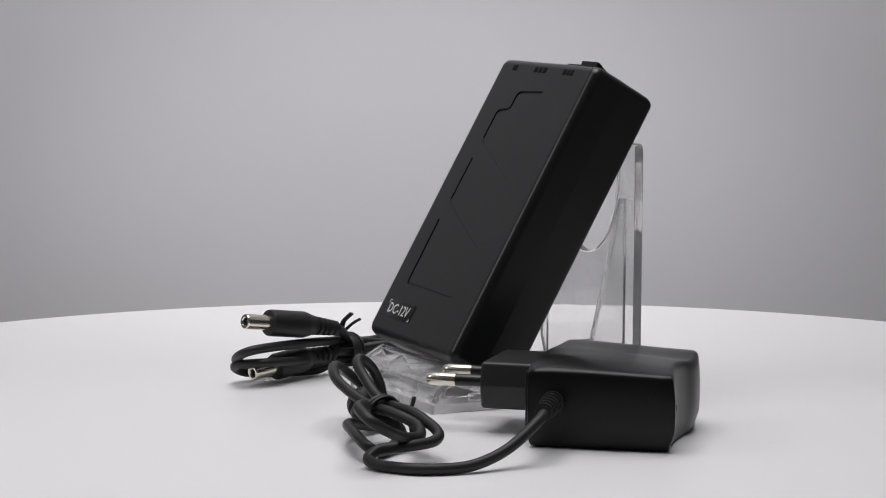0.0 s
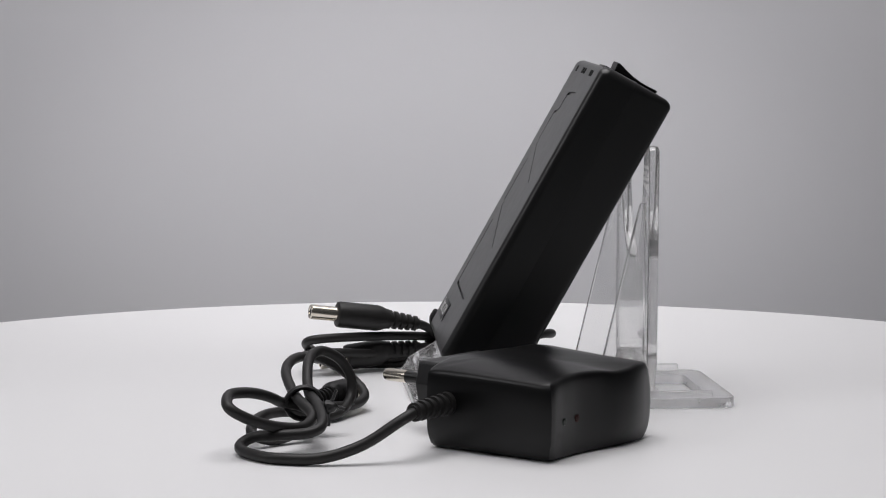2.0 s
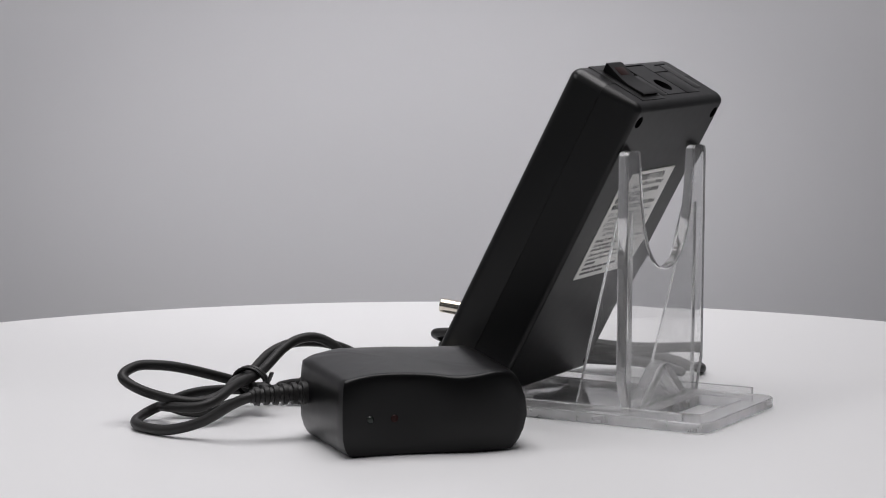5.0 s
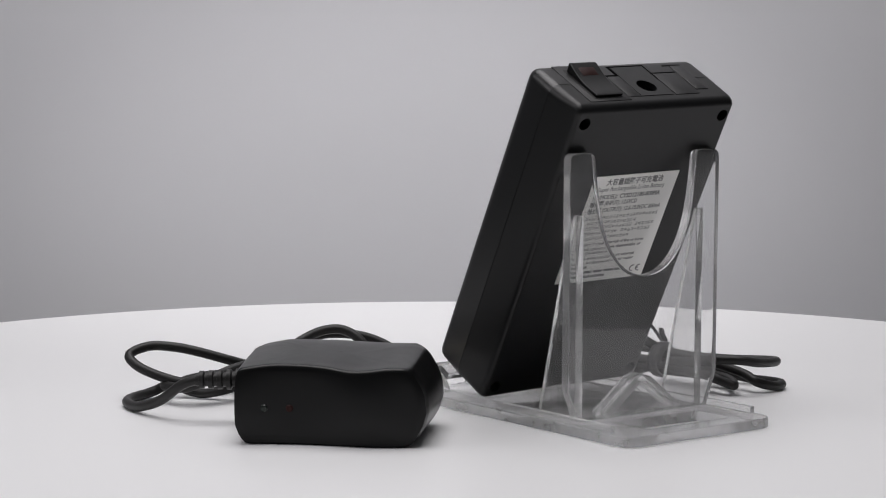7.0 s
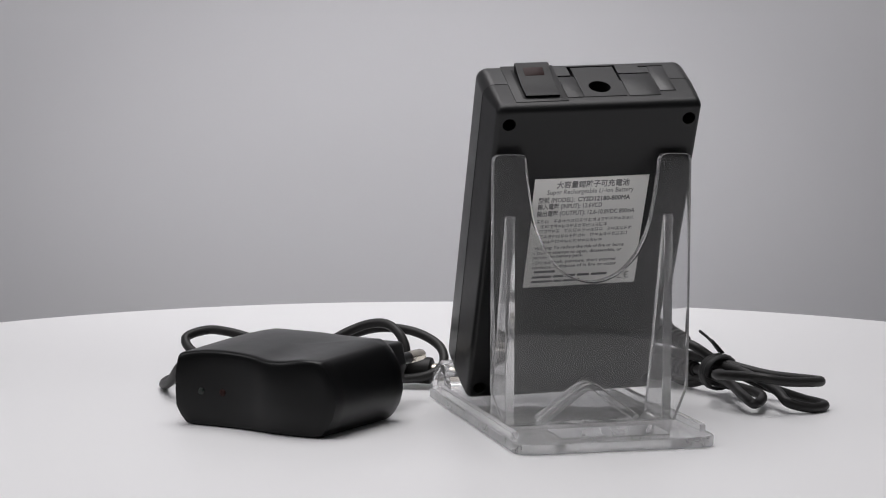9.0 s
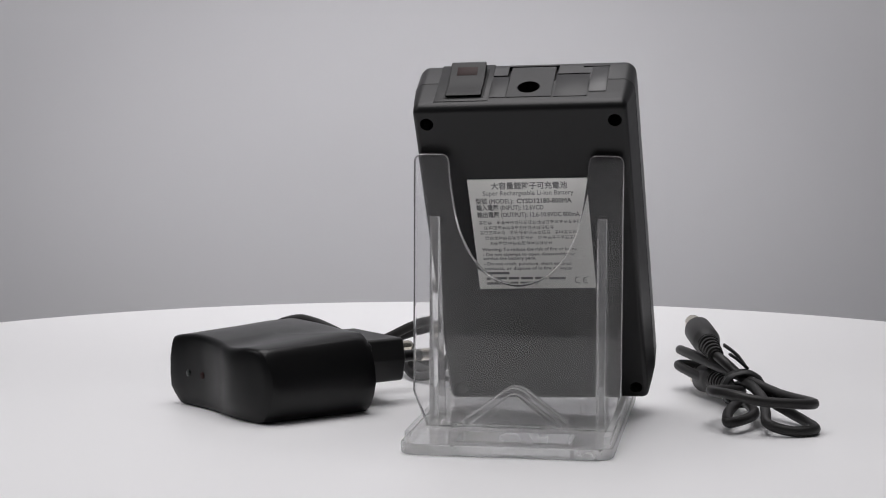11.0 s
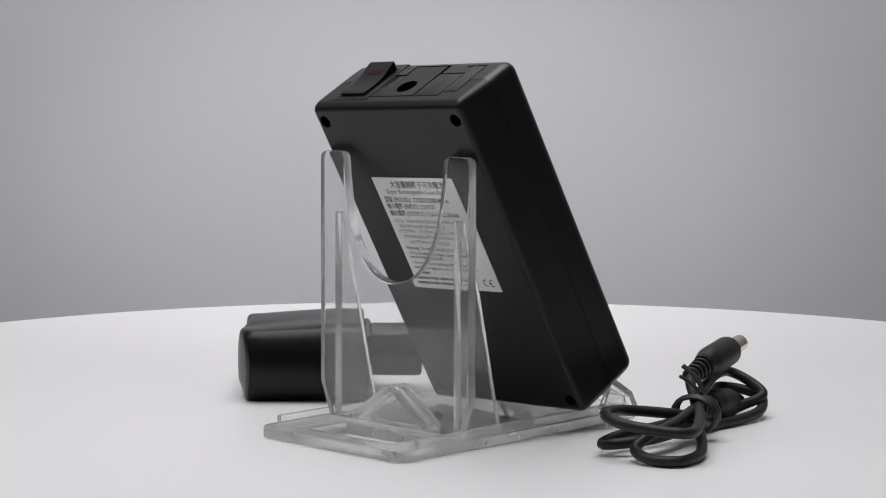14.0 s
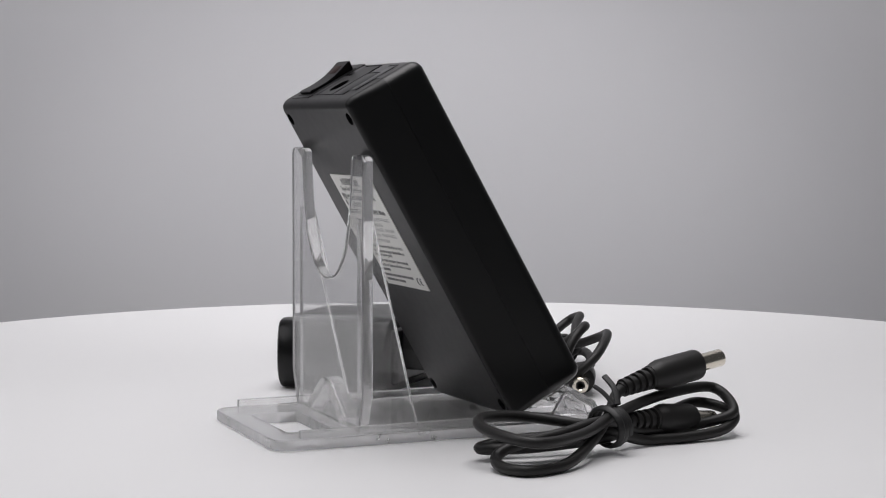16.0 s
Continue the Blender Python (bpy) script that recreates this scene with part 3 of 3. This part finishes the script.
def dc_plug(cord, tip, tail, bend):
    """A barrel plug: metal barrel at the tip, moulded grip, ribbed relief bent to the cord."""
    tip, tail, bend = Vector(tip) * MM, Vector(tail) * MM, Vector(bend) * MM
    d = (tail - tip).normalized()
    base = tip + d * 0.0096
    long = (tail - base).length
    plug = part("plug", lathe([(0, 0), (0, 0.0036), (0.0004, 0.0044), (0.0012, 0.0046), (long * 0.78, 0.0046), (long * 0.86, 0.0043), (long * 0.94, 0.0037), (long, 0.0035), (long, 0)], 26), M_RUBBER, cord, "moulded black barrel plug", m=along(base, tail))
    bar = part("barrel", lathe([(0.0006, 0.0013), (-0.0093, 0.0013), (-0.0096, 0.0016), (-0.0096, 0.0023), (-0.0092, 0.0026), (0.0006, 0.0026)], 26), M_METAL, plug, "nickel barrel contact")
    part("barrel_insulator", lathe([(-0.0088, 0.0007), (-0.0093, 0.0009), (-0.0093, 0.0021), (-0.0088, 0.0022)], 20), M_DARK, plug)
    part("relief", ribbed(tail - d * 0.0006, bend, 0.0034, 0.0025, 5), M_RUBBER, cord)
    return plug


def wrapped(cord, centre, axis, rx, rz, turns, tails):
    """A wire tie: a few flat turns about the bundle and two loose tails."""
    m = along(Vector(centre) * MM, (Vector(centre) + Vector(axis)) * MM)
    pts = []
    for k in range(int(turns * 18) + 1):
        a = 2 * math.pi * k / 18
        pts.append(m @ Vector((rx * MM * math.cos(a), rz * MM * math.sin(a), (k / 18 - turns / 2) * 0.0017)))
    tie = part("wire_tie", tube(pts, 0.0011, 8, flat=0.5), M_TIE, cord, "black flat wire tie")
    for path in tails:
        part("tie_tail", tube(smooth_path([Vector(p) * MM for p in path], 5), 0.0010, 8, flat=0.5), M_TIE, tie)
    return tie


def lowest(points, r):
    """Keeps a cord's centre line at or above its own radius over the table."""
    return [Vector((p.x, p.y, max(p.z, r + 0.0001))) for p in points]


CORD_R = 0.0016


def build_adapter_cord():
    cord = thing("adapter_cord", "black adapter cord coiled and bound with a wire tie", "cord", group="coiled cords")
    first = [(23.0, -73.5, 13.8), (20.4, -85.0, 13.7), (18.2, -92.5, 12.0), (9.8, -99.6, 5.6), (0.4, -106, 2.2), (-9.5, -109.6, 1.6), (-17, -109.2, 1.6), (-25, -105, 1.6), (-28.5, -100.5, 2.6), (-25.5, -97.5, 4.6), (-18, -97.5, 5.6), (-10.8, -92, 6), (-10, -86, 7.8), (-17, -75.5, 11), (-26.5, -62.9, 12.3), (-32.5, -52, 18), (-34.5, -45, 20.6), (-33.8, -38.5, 20.8), (-31, -33, 17.5), (-28.5, -30.5, 11.5), (-27.5, -34, 5)]
    second = [(-28, -46, 2), (-36, -60, 5), (-34, -80, 6.5), (-29, -93, 4.5), (-25, -86, 1.8), (-20.5, -76, 4.2), (-22.5, -67.5, 6.5), (-28.5, -65, 8.2), (-31.5, -71, 10), (-30.2, -78.5, 12.4), (-30, -87, 14.9), (-30.6, -94.5, 16.4), (-31, -102.5, 16.8), (-27.4, -109, 14.6), (-22.8, -106, 11.2), (-18.8, -97.5, 8.0), (-14.8, -89, 6.8), (-16, -80.5, 8.6), (-23, -73.5, 10.6), (-31, -64, 11.7), (-39.5, -53, 16), (-42, -43, 18.4), (-41.5, -31, 17.5), (-38.5, -21.5, 13.5), (-33, -18.5, 8.5), (-28, -22, 5), (-27, -30, 3.5), (-29, -40, 4.0), (-33.5, -52, 5.5), (-35.0, -47.5, 6.2), (-34.8, -43, 6.2)]
    path = lowest(smooth_path([Vector(p) * MM for p in first + second], 9), CORD_R)
    part("cable", tube(path, CORD_R, 12), M_RUBBER, cord)
    part("strain_relief", ribbed((0.0228, -0.0722, 0.0138), (0.0194, -0.0888, 0.0134), 0.0034, 0.0026, 6), M_RUBBER, cord)
    dc_plug(cord, (-34.0, -13.0, 5.2), (-34.0, -35.0, 5.8), (-34.8, -44.0, 6.2))
    tie = wrapped(cord, (-26.6, -66, 9.3), (-0.55, 0.8, 0.15), 5.4, 5.0, 1.6, [[(-20, -65.5, 8.6), (-18, -64.4, 10.5), (-17, -63.4, 13.6)], [(-20, -65.8, 8), (-18, -67.5, 6), (-17.4, -68.6, 3.6)], [(-20, -65.3, 8.2), (-17, -63.6, 8.6), (-14.8, -62.2, 7.8)]])
    part("tie_knot", tube(smooth_path([Vector(p) * MM for p in ((-22.4, -66.2, 9.2), (-20, -65.6, 8.2), (-18, -65, 8.6), (-16.6, -64.8, 7.6))], 4), [0.0010, 0.0013, 0.0017, 0.0019, 0.0018, 0.0021, 0.0023, 0.0022, 0.0019, 0.0020, 0.0018, 0.0014, 0.0008], 10), M_TIE, tie)
    return cord


def build_dc_cord():
    cord = thing("extension_cord", "coiled black cord with a barrel plug at each end", "cord", group="coiled cords")
    first = [(-48.5, 60.8, 16.9), (-46.3, 65.5, 15.2), (-44.5, 73, 11), (-40, 86, 5.5), (-33.5, 101, 2), (-24, 109.5, 1.6), (-16.5, 106, 1.8), (-14.5, 99, 3.5), (-20, 95, 6), (-32, 87, 8), (-43.5, 75, 9.5), (-52, 63, 5), (-62, 54, 4), (-72, 47, 4.5), (-81, 43.5, 7.6), (-75, 31.8, 12.8), (-60, 48.5, 13.0), (-46.5, 71.5, 11)]
    second = [(-38, 90, 8.5), (-26, 108, 9), (-12, 99, 10.5), (-9.4, 89, 12), (-20, 76, 10.5), (-36, 75, 8.5), (-44, 73, 6.5), (-55, 62, 1.8), (-66, 56, 1.7), (-78, 48, 3), (-81, 40, 6.5), (-70, 34, 8.5), (-58, 52, 6.5), (-44.5, 72, 4.5), (-24, 89, 4.2), (-9, 89, 3.5), (-17, 84, 5), (-33, 78, 6), (-44.5, 69, 7.4), (-49.0, 64.8, 7.6)]
    path = lowest(smooth_path([Vector(p) * MM for p in first + second], 9), CORD_R)
    part("cable", tube(path, CORD_R, 12), M_RUBBER, cord)
    dc_plug(cord, (-77.2, 34.9, 22.4), (-56.0, 53.8, 18.8), (-47.6, 61.6, 16.6))
    dc_plug(cord, (-75.0, 38.3, 4.2), (-57.4, 56.4, 7.0), (-48.8, 65.2, 7.6))
    wrapped(cord, (-44.8, 73, 7.6), (-0.72, -0.69, 0.05), 6.6, 5.6, 2.6, [[(-46, 74, 14), (-43, 72, 17), (-40.2, 71, 18.8)], [(-47, 73, 14), (-46, 70, 18), (-43, 67, 21.2)]])
    return cord


THINGS = build_setting()
THINGS += [build_pack(), build_stand(), build_adapter(), build_adapter_cord(), build_dc_cord()]


def motions():
    """The turntable and all that stands on it turn at one even pace."""
    for ob in THINGS:
        rest = ob.matrix_basis.copy()
        walk(ob, [(k * 0.5, pose(0, 0, 0, 0, 0, TURN * k * 0.5) @ rest) for k in range(33)])


motions()
